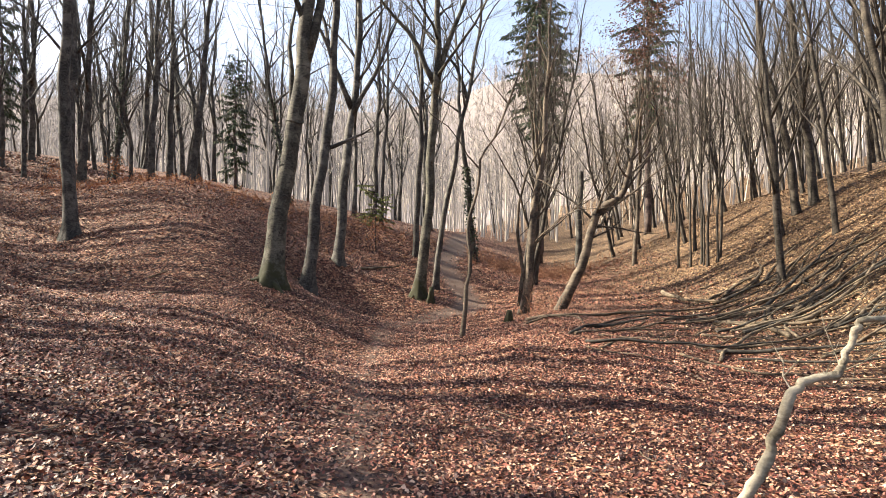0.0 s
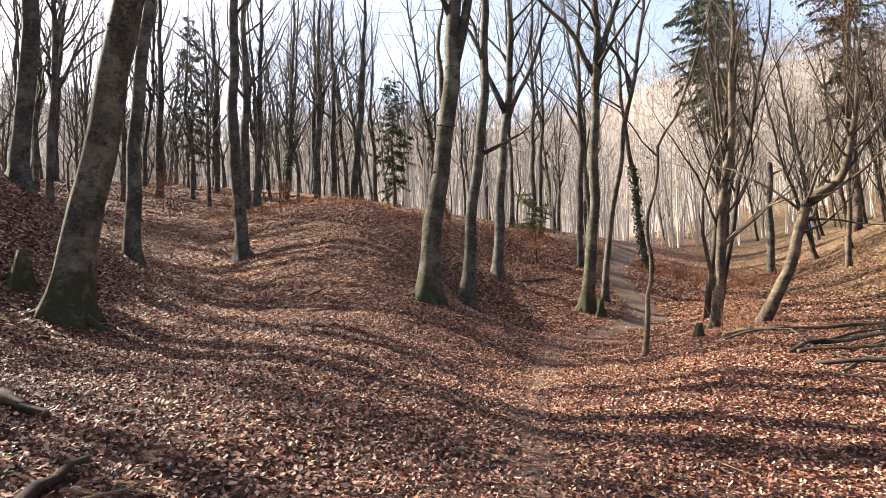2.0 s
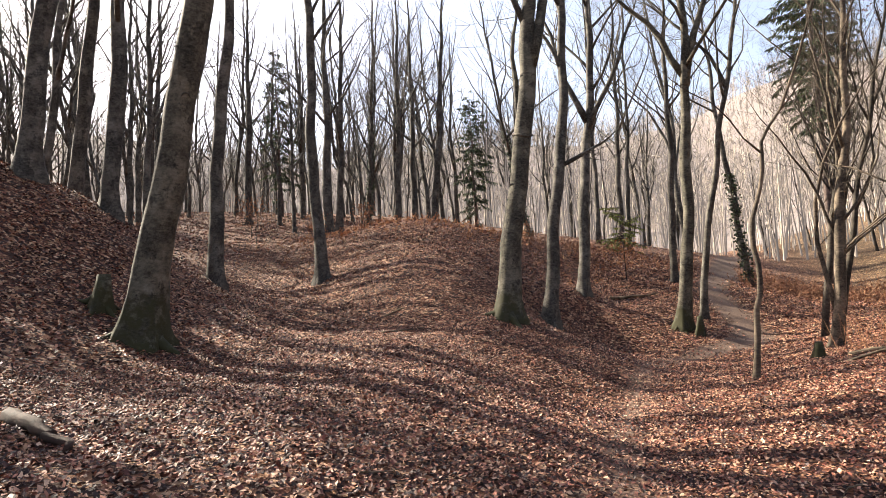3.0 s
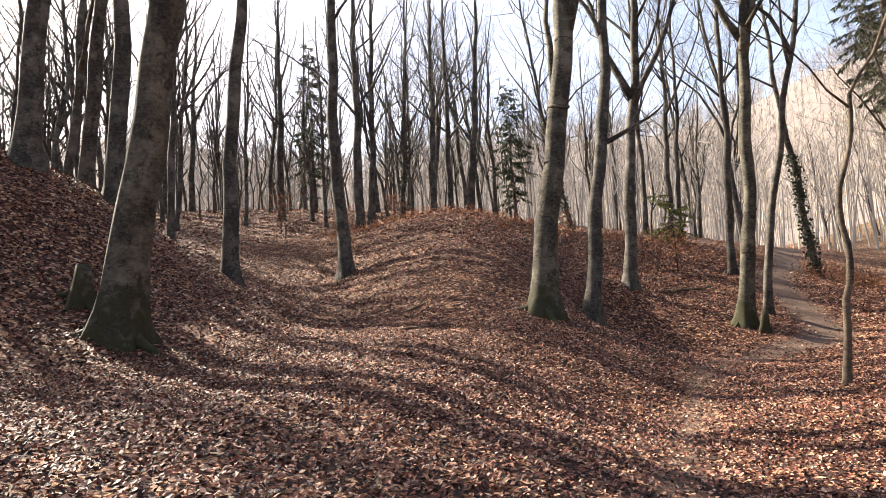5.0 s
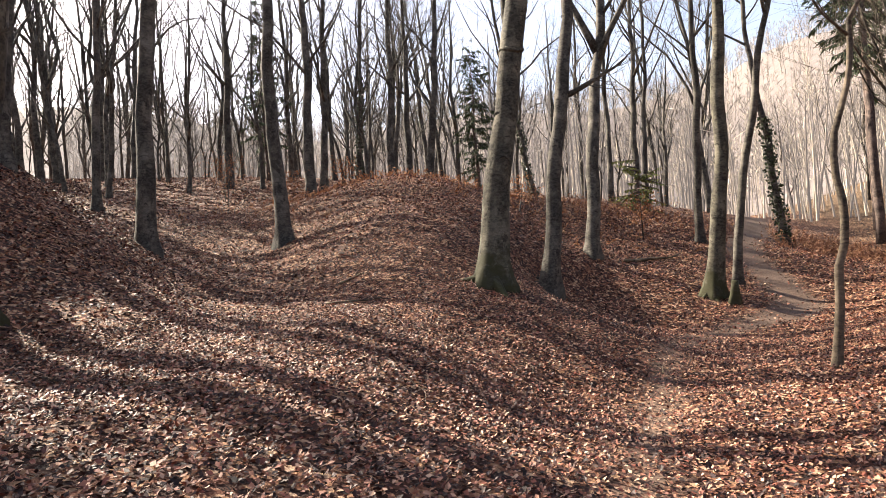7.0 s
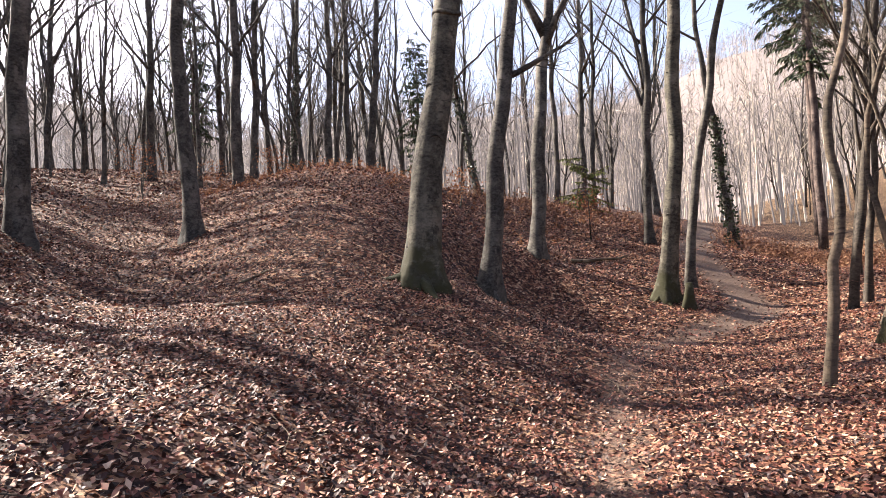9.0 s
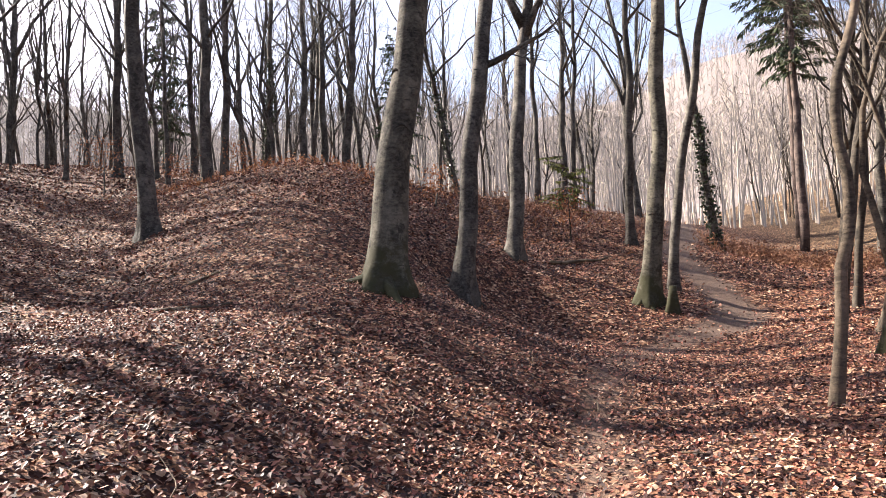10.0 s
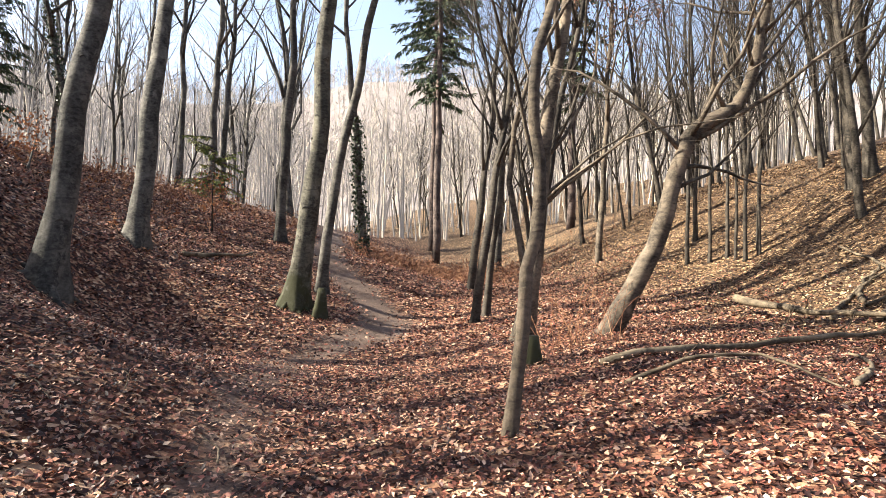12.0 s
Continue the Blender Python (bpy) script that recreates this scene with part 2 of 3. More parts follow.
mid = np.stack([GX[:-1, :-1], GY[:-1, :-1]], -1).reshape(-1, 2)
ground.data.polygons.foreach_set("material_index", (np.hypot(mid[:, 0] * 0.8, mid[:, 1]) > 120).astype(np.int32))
soil = ground.data.attributes.new("soil", "FLOAT", "POINT")
soil.data.foreach_set("value", worn.reshape(-1).astype(np.float32))
tagged(ground, "leaf-covered forest ground with a worn earth footpath", "ground", kind="structure")


# ---- trees ----
class Geo:
    """Vertices and faces of one part, gathered from tubes and blades."""

    def __init__(self):
        self.v, self.f, self.caps, self.n = [], [], [], 0

    def add(self, v, f, caps=()):
        v = np.asarray(v, float)
        self.v.append(v)
        self.f.append(np.asarray(f) + self.n)
        self.caps += [[i + self.n for i in c] for c in caps]
        self.n += len(v)

    def tube(self, pts, radii, sides=6, tip=True):
        pts, k = np.asarray(pts, float), len(pts)
        d = np.gradient(pts, axis=0)
        d /= np.linalg.norm(d, axis=1)[:, None] + 1e-9
        ref = np.array((0.31, 0.95, 0.05)) if abs(d[0, 1]) < 0.8 else np.array((1.0, 0.1, 0.0))
        a = np.cross(d, ref)
        a /= np.linalg.norm(a, axis=1)[:, None] + 1e-9
        c = np.cross(d, a)
        ang = np.arange(sides) * 2 * math.pi / sides
        ring = (pts[:, None] + np.asarray(radii, float)[:, None, None] * (a[:, None] * np.cos(ang)[None, :, None] + c[:, None] * np.sin(ang)[None, :, None]))
        self.add(ring.reshape(-1, 3), ring_faces(k, sides), [list(range((k - 1) * sides, k * sides)), list(range(sides))[::-1]] if tip else ())

    def tubes(self, pts, radii, sides=3):
        """Many thin open tubes at once: pts (m, k, 3), radii (m, k)."""
        m, k = pts.shape[:2]
        d = pts[:, -1] - pts[:, 0]
        d /= np.linalg.norm(d, axis=1)[:, None] + 1e-9
        a = np.cross(d, np.where(np.abs(d[:, 1:2]) < 0.8, np.array((0.31, 0.95, 0.05)), np.array((1.0, 0.1, 0.0))))
        a /= np.linalg.norm(a, axis=1)[:, None] + 1e-9
        c = np.cross(d, a)
        ang = np.arange(sides) * 2 * math.pi / sides
        ring = a[:, None] * np.cos(ang)[None, :, None] + c[:, None] * np.sin(ang)[None, :, None]
        v = pts[:, :, None] + radii[:, :, None, None] * ring[:, None]
        f = (np.arange(m) * k * sides)[:, None, None] + ring_faces(k, sides)[None]
        self.add(v.reshape(-1, 3), f.reshape(-1, 4))

    def blades(self, p, d, s, length, width):
        """Many leaves or needle sprays at once."""
        n = np.cross(d, s)
        m = p + d * (length * 0.5)[:, None] - n * (width * 0.12)[:, None]
        s = s * (width / 2)[:, None]
        v = np.stack([p, m + s, p + d * length[:, None], m - s], 1)
        f = (np.arange(len(p)) * 4)[:, None, None] + BLADE[None]
        self.add(v.reshape(-1, 3), f.reshape(-1, 3))

    def make(self, name, mat, parent=None):
        faces = [q for f in self.f for q in f.tolist()] + self.caps
        return build_mesh(name, np.concatenate(self.v).tolist() if self.v else [], faces, mat, parent)


BLADE = np.array(((0, 1, 2), (0, 2, 3)))
RINGS = {}


def ring_faces(k, n):
    """Quads between k rings of n points."""
    if (k, n) not in RINGS:
        i, j = np.meshgrid(np.arange(k - 1), np.arange(n), indexing="ij")
        RINGS[k, n] = np.stack([i * n + j, i * n + (j + 1) % n, (i + 1) * n + (j + 1) % n, (i + 1) * n + j], -1).reshape(-1, 4)
    return RINGS[k, n]


def unit(v):
    v = np.asarray(v, float)
    return v / (math.sqrt(v[0] * v[0] + v[1] * v[1] + v[2] * v[2]) + 1e-9)


def units(v):
    return v / (np.linalg.norm(v, axis=-1, keepdims=True) + 1e-9)


def aside(rng, d):
    """Unit vectors square to d, turned at random."""
    return units(np.cross(d, rng.normal(0, 1, d.shape)))


def wander(rng, start, d, length, k, lift, wob):
    """Points along a branch that wavers and turns upwards by lift."""
    p, d, pts = np.asarray(start, float), unit(d), [np.asarray(start, float)]
    for _ in range(k):
        d = unit(d + np.array((0, 0, lift / k)) + rng.normal(0, wob, 3))
        p = p + d * length / k
        pts.append(p)
    return np.array(pts)


def wanders(rng, start, d, length, k, lift, wob):
    """Many wavering branches at once: start and d (m, 3), length (m)."""
    p, d, pts = start, units(d), [start]
    for _ in range(k):
        d = units(d + np.array((0, 0, lift / k)) + rng.normal(0, wob, d.shape))
        p = p + d * (length / k)[:, None]
        pts.append(p)
    return np.stack(pts, 1)


def twigs_on(rng, geo, pts, r0, count, length, fine, lift=0.35, start=0.25):
    """Side branches along a limb, each with its own twigs."""
    k = len(pts) - 1
    u = start + (1 - start) * (np.arange(count) + rng.random(count)) / count
    j = np.minimum((u * k).astype(int), k - 1)
    step = pts[j + 1] - pts[j]
    ax = units(step)
    sub = wanders(rng, pts[j] + step * (u * k - j)[:, None], ax * 0.75 + aside(rng, ax) * 0.8, length * (1.15 - 0.6 * u) * rng.uniform(0.6, 1.2, count), 3, lift, 0.13)
    r = r0 * (1 - 0.7 * u) * 0.34
    geo.tubes(sub, r[:, None] * np.array((1, 0.78, 0.55, 0.3)))
    if fine:
        i, w = np.repeat(np.arange(count), fine), rng.integers(1, 4, count * fine)
        a = units(sub[i, w] - sub[i, w - 1])
        tw = wanders(rng, sub[i, w], a * 0.8 + aside(rng, a) * 0.6, length * 0.5 * rng.uniform(0.5, 1.3, count * fine), 1, 0.3, 0.15)
        geo.tubes(tw, r[i][:, None] * np.array((0.5, 0.2)))


def tree(name, label, x, y, r, height, seed, bend=(), first=6.0, limbs=10, bark=None, own_limbs=(), flare=0.7, subs=8, fine=5, ivy=0.0, spread_deg=42, category="tree", group="", spine=None, knots=0, limb_parts=True, roots=0, collar=0.0, withered=0):
    """A bare broadleaf tree: tapered stem along bend (height, dx, dy), limbs as parts, twigs as one part."""
    rng = np.random.default_rng(seed)
    bark = bark or beech_bark
    bend = [(-1, 0, 0), (0, 0, 0)] + [tuple(q) for q in bend]
    if len(bend) == 2:
        bend.append((height * 0.5, rng.normal(0, 0.35), rng.normal(0, 0.35)))
    hb, xb, yb = (np.array(c, float) for c in zip(*bend))
    hs = np.concatenate([[-0.5, 0.0, 0.12, 0.3, 0.6, 1.0], np.linspace(1.5, height, 26)]) if height > 2 else np.linspace(-0.4, height, 6)
    over = np.clip(hs - hb[-1], 0, None)
    sx, sy = (xb[-1] - xb[-2]) / (hb[-1] - hb[-2]), (yb[-1] - yb[-2]) / (hb[-1] - hb[-2])
    ph = rng.uniform(0, 6, 4)
    cx = np.interp(hs, hb, xb) + over * sx * 0.7 + (0.05 * np.sin(hs * 0.8 + ph[0]) + 0.04 * np.sin(hs * 1.9 + ph[2])) * np.clip(hs / 3, 0, 1)
    cy = np.interp(hs, hb, yb) + over * sy * 0.7 + 0.06 * np.sin(hs * 0.7 + ph[1]) * np.clip(hs / 3, 0, 1)
    up = np.clip(hs, 0, None)
    rad = r * np.clip(1 - up / (height * (1.04 if limbs else 2.2)), 0.02, 1) ** 0.75
    stem = Geo()
    n = 14
    ang = np.arange(n) * 2 * math.pi / n
    low = flare * np.exp(-up / (0.25 + 0.5 * r))
    lobes = 1 + low[:, None] * (0.75 + 0.5 * np.cos(4 * ang[None] + ph[2])) + 0.035 * np.sin(2 * ang[None] + hs[:, None] * 1.1 + ph[3]) + 0.03 * rng.normal(0, 1, (len(hs), n)) + 0.05 * np.sin(3 * ang[None] + 2.3 * hs[:, None]) * np.sin(hs[:, None] * 1.7 + ph[0])
    ring = np.stack([cx[:, None] + rad[:, None] * lobes * np.cos(ang), cy[:, None] + rad[:, None] * lobes * np.sin(ang), np.repeat(hs[:, None], n, 1)], -1)
    stem.add(ring.reshape(-1, 3), ring_faces(len(hs), n), [list(range((len(hs) - 1) * n, len(hs) * n))])
    if spine is not None:
        stem = Geo()
        sp = np.array(spine, float)
        s0, s1 = np.linspace(0, 1, len(sp)), np.linspace(0, 1, 3 * len(sp))
        q = np.stack([np.interp(s1, s0, sp[:, k]) for k in range(4)], -1)
        q[1:-1, :3] = (q[:-2, :3] + q[1:-1, :3] * 2 + q[2:, :3]) / 4 + rng.normal(0, 0.012, (len(q) - 2, 3))
        stem.tube(q[:, :3], q[:, 3] * rng.uniform(0.93, 1.08, len(q)), 12)
        keep = np.maximum.accumulate(q[:, 2])
        hs, cx, cy, rad = keep + np.arange(len(q)) * 1e-4, q[:, 0], q[:, 1], q[:, 3]
    root = new(name)
    root.empty_display_size = 0.3
    stem.make("trunk", bark, root)
    for _ in range(knots):
        kh, ka = rng.uniform(0.8, 9), rng.uniform(3.3, 6.1)
        kr = float(np.interp(kh, hs, rad))
        g = Geo()
        w = kr * rng.uniform(0.18, 0.45)
        arc = np.linspace(-1, 1, 7) * w / kr
        g.tube([(np.interp(kh, hs, cx) + kr * 0.99 * math.cos(ka + q), np.interp(kh, hs, cy) + kr * 0.99 * math.sin(ka + q), kh - 0.5 * kr * (q * kr / w) ** 2 * 0.6) for q in arc], kr * 0.09 * np.array((0.25, 0.6, 0.9, 1, 0.9, 0.6, 0.25)), 6)
        g.make("knot", scar_bark, root)
    for k in range(roots):
        a = ph[2] + k * 2 * math.pi / roots + rng.normal(0, 0.25)
        reach, g = r * rng.uniform(2.2, 3.8), Geo()
        pts = [(reach * u * math.cos(a + 0.3 * u), reach * u * math.sin(a + 0.3 * u), float(rough_land(x + reach * u * math.cos(a + 0.3 * u), y + reach * u * math.sin(a + 0.3 * u)) - land(x, y)) + 0.05 + 0.45 * (1 - u) ** 3 - 0.06 * u) for u in np.linspace(0.12, 1, 7)]
        g.tube(pts, r * 0.42 * np.array((1.1, 1, 0.85, 0.68, 0.5, 0.34, 0.15)), 8)
        g.make("root", bark, root)
    if collar:
        g, kr = Geo(), float(np.interp(collar, hs, rad))
        q = np.linspace(0, 2 * math.pi, 19)
        g.tube(np.stack([np.interp(collar, hs, cx) + kr * np.cos(q), np.interp(collar, hs, cy) + kr * np.sin(q), collar + 0.05 * np.sin(2 * q)], -1), kr * 0.16 * (1 + 0.35 * np.sin(3 * q)), 7, False)
        g.make("collar", bark, root)
    twig = Geo()
    jobs = [(h, radians(az), radians(90 - el), ln, rr, lift) for h, az, el, ln, rr, lift in own_limbs]
    firm = {(q[0], q[4]) for q in jobs}
    for i in range(limbs):
        u = (i + rng.uniform(0.1, 0.9)) / limbs
        h = first + (height * 0.93 - first) * u
        jobs.append((h, i * 2.4 + ph[0] + rng.normal(0, 0.3), radians(spread_deg * rng.uniform(0.65, 1.25)), (height - h) * rng.uniform(0.35, 0.6) + 1.0, None, rng.uniform(0.5, 0.9)))
    for h, az, off, ln, rr, lift in jobs:
        c = np.array((np.interp(h, hs, cx), np.interp(h, hs, cy), h))
        tr = float(np.interp(h, hs, rad))
        rr = rr or min(tr * rng.uniform(0.35, 0.6), 0.009 * ln + 0.012)
        d = (math.cos(az) * math.sin(off), math.sin(az) * math.sin(off), math.cos(off))
        pts = wander(rng, c, d, ln, 7, lift, 0.14)
        g = Geo() if limb_parts or (h, rr) in firm else twig
        g.tube(pts, rr * np.array((1.25, 0.95, 0.85, 0.72, 0.6, 0.45, 0.3, 0.12)), 7 if limb_parts else 5)
        if g is not twig:
            g.make("limb", bark, root)
        twigs_on(rng, twig, pts, rr, subs, ln * 0.42, fine)
    if twig.v:
        tagged(twig.make("crown", bark, root), "bare fine twigs", kind="stuff")
    if withered:
        leaves, base = Geo(), np.concatenate(twig.v)
        p = base[rng.integers(len(base), size=withered)] + rng.normal(0, 0.12, (withered, 3))
        d = units(rng.normal(0, 1, p.shape))
        leaves.blades(p, d, aside(rng, d), rng.uniform(0.09, 0.17, withered), rng.uniform(0.05, 0.09, withered))
        tagged(leaves.make("foliage", brown_leaf, root), "withered dark brown leaves", kind="stuff")
    if ivy:
        leaves = Geo()
        h, a = rng.uniform(0.2, ivy, 800), rng.uniform(0, 6.28, 800)
        rr = np.interp(h, hs, rad) * 1.02 + rng.uniform(0, 0.14, 800)
        p = np.stack([np.interp(h, hs, cx) + rr * np.cos(a), np.interp(h, hs, cy) + rr * np.sin(a), h], -1)
        d = units(rng.normal(0, 1, (800, 3)))
        leaves.blades(p, d, aside(rng, d), np.full(800, 0.15), np.full(800, 0.12))
        tagged(leaves.make("ivy", ivy_leaf, root), "dark ivy round the stem", kind="stuff")
    root.location = (x, y, float(land(x, y)) - 0.05)
    return tagged(root, label, category, group)


def spruce(name, label, x, y, r, height, seed, bare=6.0, reach=2.6, whorls=26, density=16, leafy=1.0, mat=None):
    rng = np.random.default_rng(seed)
    root = new(name)
    stem = Geo()
    hs = np.linspace(-0.4, height, 16)
    stem.tube(np.stack([0.05 * np.sin(hs), 0.05 * np.cos(hs * 0.8), hs], -1), r * np.clip(1 - hs / (height * 1.02), 0.03, 1.1), 9)
    stem.make("trunk", spruce_bark, root)
    for i in range(whorls):
        h = bare + (height - bare) * (i / whorls) ** 0.9
        for k in range(5):
            az = k * 1.257 + i * 0.7 + rng.normal(0, 0.25)
            out = reach * (1 - (h - bare) / (height - bare + 0.5)) ** 0.7 * rng.uniform(0.15, 1.15) * min(1.0, 0.45 + i / whorls * 2.2) + 0.25
            pts = wander(rng, (0, 0, h + rng.normal(0, 0.5)), (math.cos(az), math.sin(az), rng.uniform(-0.35, 0.15)), out, 5, -0.12 if i < whorls * 0.6 else 0.3, 0.09)
            g, sprays = Geo(), Geo()
            g.tube(pts, np.linspace(0.03, 0.008, 6), 4, False)
            n = int(density * max(out, 0.6))
            u = rng.uniform(0.15, 1, n) * 5
            j = np.minimum(u.astype(int), 4)
            p = pts[j] + (pts[j + 1] - pts[j]) * (u - j)[:, None]
            ax = units(pts[j + 1] - pts[j])
            sd = units(np.cross(ax, np.array((0, 0, 1.0)))) * rng.choice((-1, 1), n)[:, None]
            dd = ax * 0.6 + sd * rng.uniform(0.1, 0.9, n)[:, None]
            dd[:, 2] += rng.uniform(-1.3, 0.0, n)
            dd = units(dd)
            sprays.blades(p, dd, aside(rng, dd), rng.uniform(0.2, 0.5, n) * leafy, rng.uniform(0.05, 0.1, n) * leafy)
            bough = g.make("bough", spruce_bark, root)
            tagged(sprays.make("foliage", mat or needle_mat, bough), "green needles", kind="stuff")
    root.location = (x, y, float(land(x, y)) - 0.05)
    return tagged(root, label, "conifer")


# the trees round the path
def old_beech(label, x, y, r, height, seed, bend, **kw):
    kw.setdefault("knots", 6 if r > 0.23 and seed < 20 else 0)
    return tree("beech_tree", label, x, y, r, height, seed, bend, **kw)


old_beech("large grey beech with mossy flared roots and a collar scar", -5.6, 20.3, 0.33, 23, 1, ((2.8, 0.22, 0.4), (5.5, 0.55, 0.85), (7.6, 0.8, 1.1)), first=8.5, limbs=11, bark=mossy_bark,
          own_limbs=((5.6, 175, 72, 6.5, 0.1, 0.35), (7.4, 20, 66, 9, 0.17, 0.3)), flare=0.9, roots=6, collar=5.5)
old_beech("grey beech with one short bare side branch", -5.3, 24.2, 0.24, 22, 2, ((3.0, 0.28, 0.5), (6, 0.6, 1.0), (11, 0.85, 1.8)), first=10, limbs=10,
          own_limbs=((5.6, 10, 25, 2.4, 0.09, 0.5), (9.2, 170, 60, 5, 0.08, 0.3)), roots=5)
old_beech("grey beech that forks into steep limbs", -4.85, 28.6, 0.24, 22, 3, ((4, 0.22, 0.8), (7, 0.45, 1.5), (11, 0.7, 2.2)), first=8, limbs=12,
          own_limbs=((7.4, 185, 74, 8, 0.14, 0.3), (7.0, 15, 60, 8, 0.12, 0.5)))
old_beech("knotty leaning beech with mossy foot beside the path", -1.1, 27.5, 0.24, 20, 4, ((2.5, 0.3, 0), (5, 0.55, 0), (9, 0.75, 0)), first=9.5, limbs=11, bark=mossy_bark,
          own_limbs=((9.0, 10, 62, 7, 0.15, 0.4), (9.4, 170, 60, 6, 0.13, 0.4), (2.1, 250, 40, 0.3, 0.09, 0.1), (1.4, 300, 35, 0.25, 0.08, 0.1)), flare=0.9, roots=6, knots=16)
old_beech("slim pale beech beside the path", -0.35, 29.6, 0.15, 18, 5, ((3, 0.25, 0), (6, 0.9, 0), (10, 1.7, 0)), first=8, limbs=9, own_limbs=((9, 170, 70, 6, 0.08, 0.3),))
old_beech("thin beech behind a knotty beech", -1.5, 34.5, 0.17, 18, 6, ((8, 0.3, 0),), first=7, limbs=9)
old_beech("ivy-clad thin beech at the bend", 2.0, 39.0, 0.18, 18, 7, ((8, -0.8, 0),), first=9, limbs=9, ivy=6.0)
old_beech("stout leaning beech with branch stubs on the bank", -10.9, 12.2, 0.36, 22, 8, ((2.0, 0.45, 0), (4, 1.1, 0), (8, 2.1, 0)), first=11, limbs=10, bark=mossy_bark,
          own_limbs=((3.6, -30, 45, 0.5, 0.14, 0.2), (5.4, -20, 45, 0.6, 0.15, 0.2)), flare=0.9, roots=6)
old_beech("smooth grey beech in the side hollow", -16.5, 20.5, 0.27, 22, 9, ((4, 0.2, 0), (9, 0.9, 0)), first=11, limbs=10)
old_beech("grey beech with knobbly scars on the mound", -14.9, 25.0, 0.27, 22, 10, ((4, -0.25, 0), (9, -0.2, 0)), first=10, limbs=11)
old_beech("beech leaning on the upper bank", -18.4, 15.0, 0.32, 22, 11, ((7, 1.3, 0),), first=9, limbs=10)
old_beech("beech on the upper bank", -21.0, 18.4, 0.26, 22, 12, ((7, 1.2, 0),), first=9, limbs=10)
old_beech("beech with a low limb on the upper bank", -17.4, 16.9, 0.27, 22, 13, ((7, 0.7, 0),), first=5, limbs=11)
BEHIND_MOUND = [(-22.5, 37.5, 0.33, 0.2), (-22.9, 39.5, 0.25, 0.5), (-32.3, 41.6, 0.3, 0.3), (-23.3, 44.3, 0.22, 0.7), (-21.3, 45.4, 0.26, 0.4), (-20.6, 46.9, 0.26, 0.2),
                (-18.0, 44.5, 0.28, 0.9), (-11.3, 46.0, 0.18, -1.4), (-6.4, 45.0, 0.16, 0.1), (-5.2, 47.1, 0.2, 0.3), (-4.2, 42.2, 0.13, 0.4), (-31.6, 31.3, 0.15, 1.0), (-27, 27, 0.2, 0.5)]
for i, (x, y, r, lean) in enumerate(BEHIND_MOUND):
    old_beech("bare beech in the open wood behind the mound", x, y, r, 20, 20 + i, ((8, lean, 0),), first=5.5, limbs=13, spread_deg=40, group="beeches behind the mound", ivy=8.0 if i in (3, 7) else 0)
tree("young_tree", "crooked slender young tree beside the footpath", 0.53, 17.4, 0.064, 9.5, 40, ((0.85, 0.1, 0), (1.5, 0.12, 0), (1.9, 0.24, 0), (2.4, 0.27, 0), (2.9, 0.18, 0), (3.4, 0.18, 0), (4.2, 0.36, 0), (5.1, 0.45, 0), (5.7, 0.95, 0), (6.5, 1.3, 0)), first=4.6, limbs=6, bark=young_bark, flare=0.35, subs=4, fine=2)
tree("broken_trunk", "broken-off grey trunk with no crown", 9.2, 42.5, 0.24, 6.8, 48, ((3, 0.1, 0),), first=5, limbs=0, own_limbs=((6.0, 10, 50, 1.2, 0.07, 0.2), (4.6, 180, 60, 1.4, 0.05, 0.2)), flare=0.5)
# the clump at the foot of the right-hand slope
CLUMP = [(3.4, 27.6, 0.12, 0.9), (3.9, 28.2, 0.1, 0.6), (4.8, 32.5, 0.14, 0.7), (3.2, 24.1, 0.1, 1.3)]
tree("hornbeam", "grey hornbeam with arching low limbs, upper stem sunlit", 3.0, 23.3, 0.17, 13, 49, ((1.5, 0.24, 0), (2.55, 0.3, 0), (3.35, 0.36, 0), (4.55, 0.55, 0), (6, 0.7, 0)), first=4.5, limbs=9, bark=young_bark, flare=0.5, spread_deg=22,
     own_limbs=((2.5, -10, 48, 5, 0.032, 0.25), (2.7, 15, 42, 5, 0.03, 0.2), (2.6, -30, 40, 4.5, 0.028, 0.3), (3.0, 200, 72, 5, 0.045, 0.3), (3.4, 5, 60, 5, 0.035, 0.3), (0.8, 160, 80, 8, 0.07, 0.05)))
for i, (x, y, r, lean) in enumerate(CLUMP):
    tree("hornbeam", "thin leaning stem of a many-stemmed clump", x, y, r, 13, 50 + i, ((3, lean * 0.4, 0), (6, lean, 0.2)), first=3.6, limbs=14, bark=backlit_bark, flare=0.4, subs=10, fine=7, spread_deg=24, group="stems of the clump")
tree("leaning_tree", "leaning tree with a sharply bent crooked stem", 4.1, 22.2, 0.22, 8.2, 60, spine=((-0.15, 0.1, -0.4, 0.27), (0, 0, 0, 0.22), (0.40, -0.18, 0.85, 0.175), (0.8, -0.36, 1.75, 0.155), (1.02, -0.45, 2.75, 0.14), (1.2, -0.53, 3.5, 0.145), (1.58, -0.7, 3.85, 0.13),
     (2.0, -0.85, 4.05, 0.11), (2.15, -0.95, 4.5, 0.1), (2.3, -1.0, 5.2, 0.085), (2.45, -1.05, 6.0, 0.07), (2.6, -1.1, 8.2, 0.02)), first=2.8, limbs=20, bark=young_bark, spread_deg=55, own_limbs=((3.4, -20, 30, 4, 0.05, 0.4), (3.0, 10, 10, 2.5, 0.04, 0.1), (2.6, -10, 15, 2.5, 0.035, 0.2)))
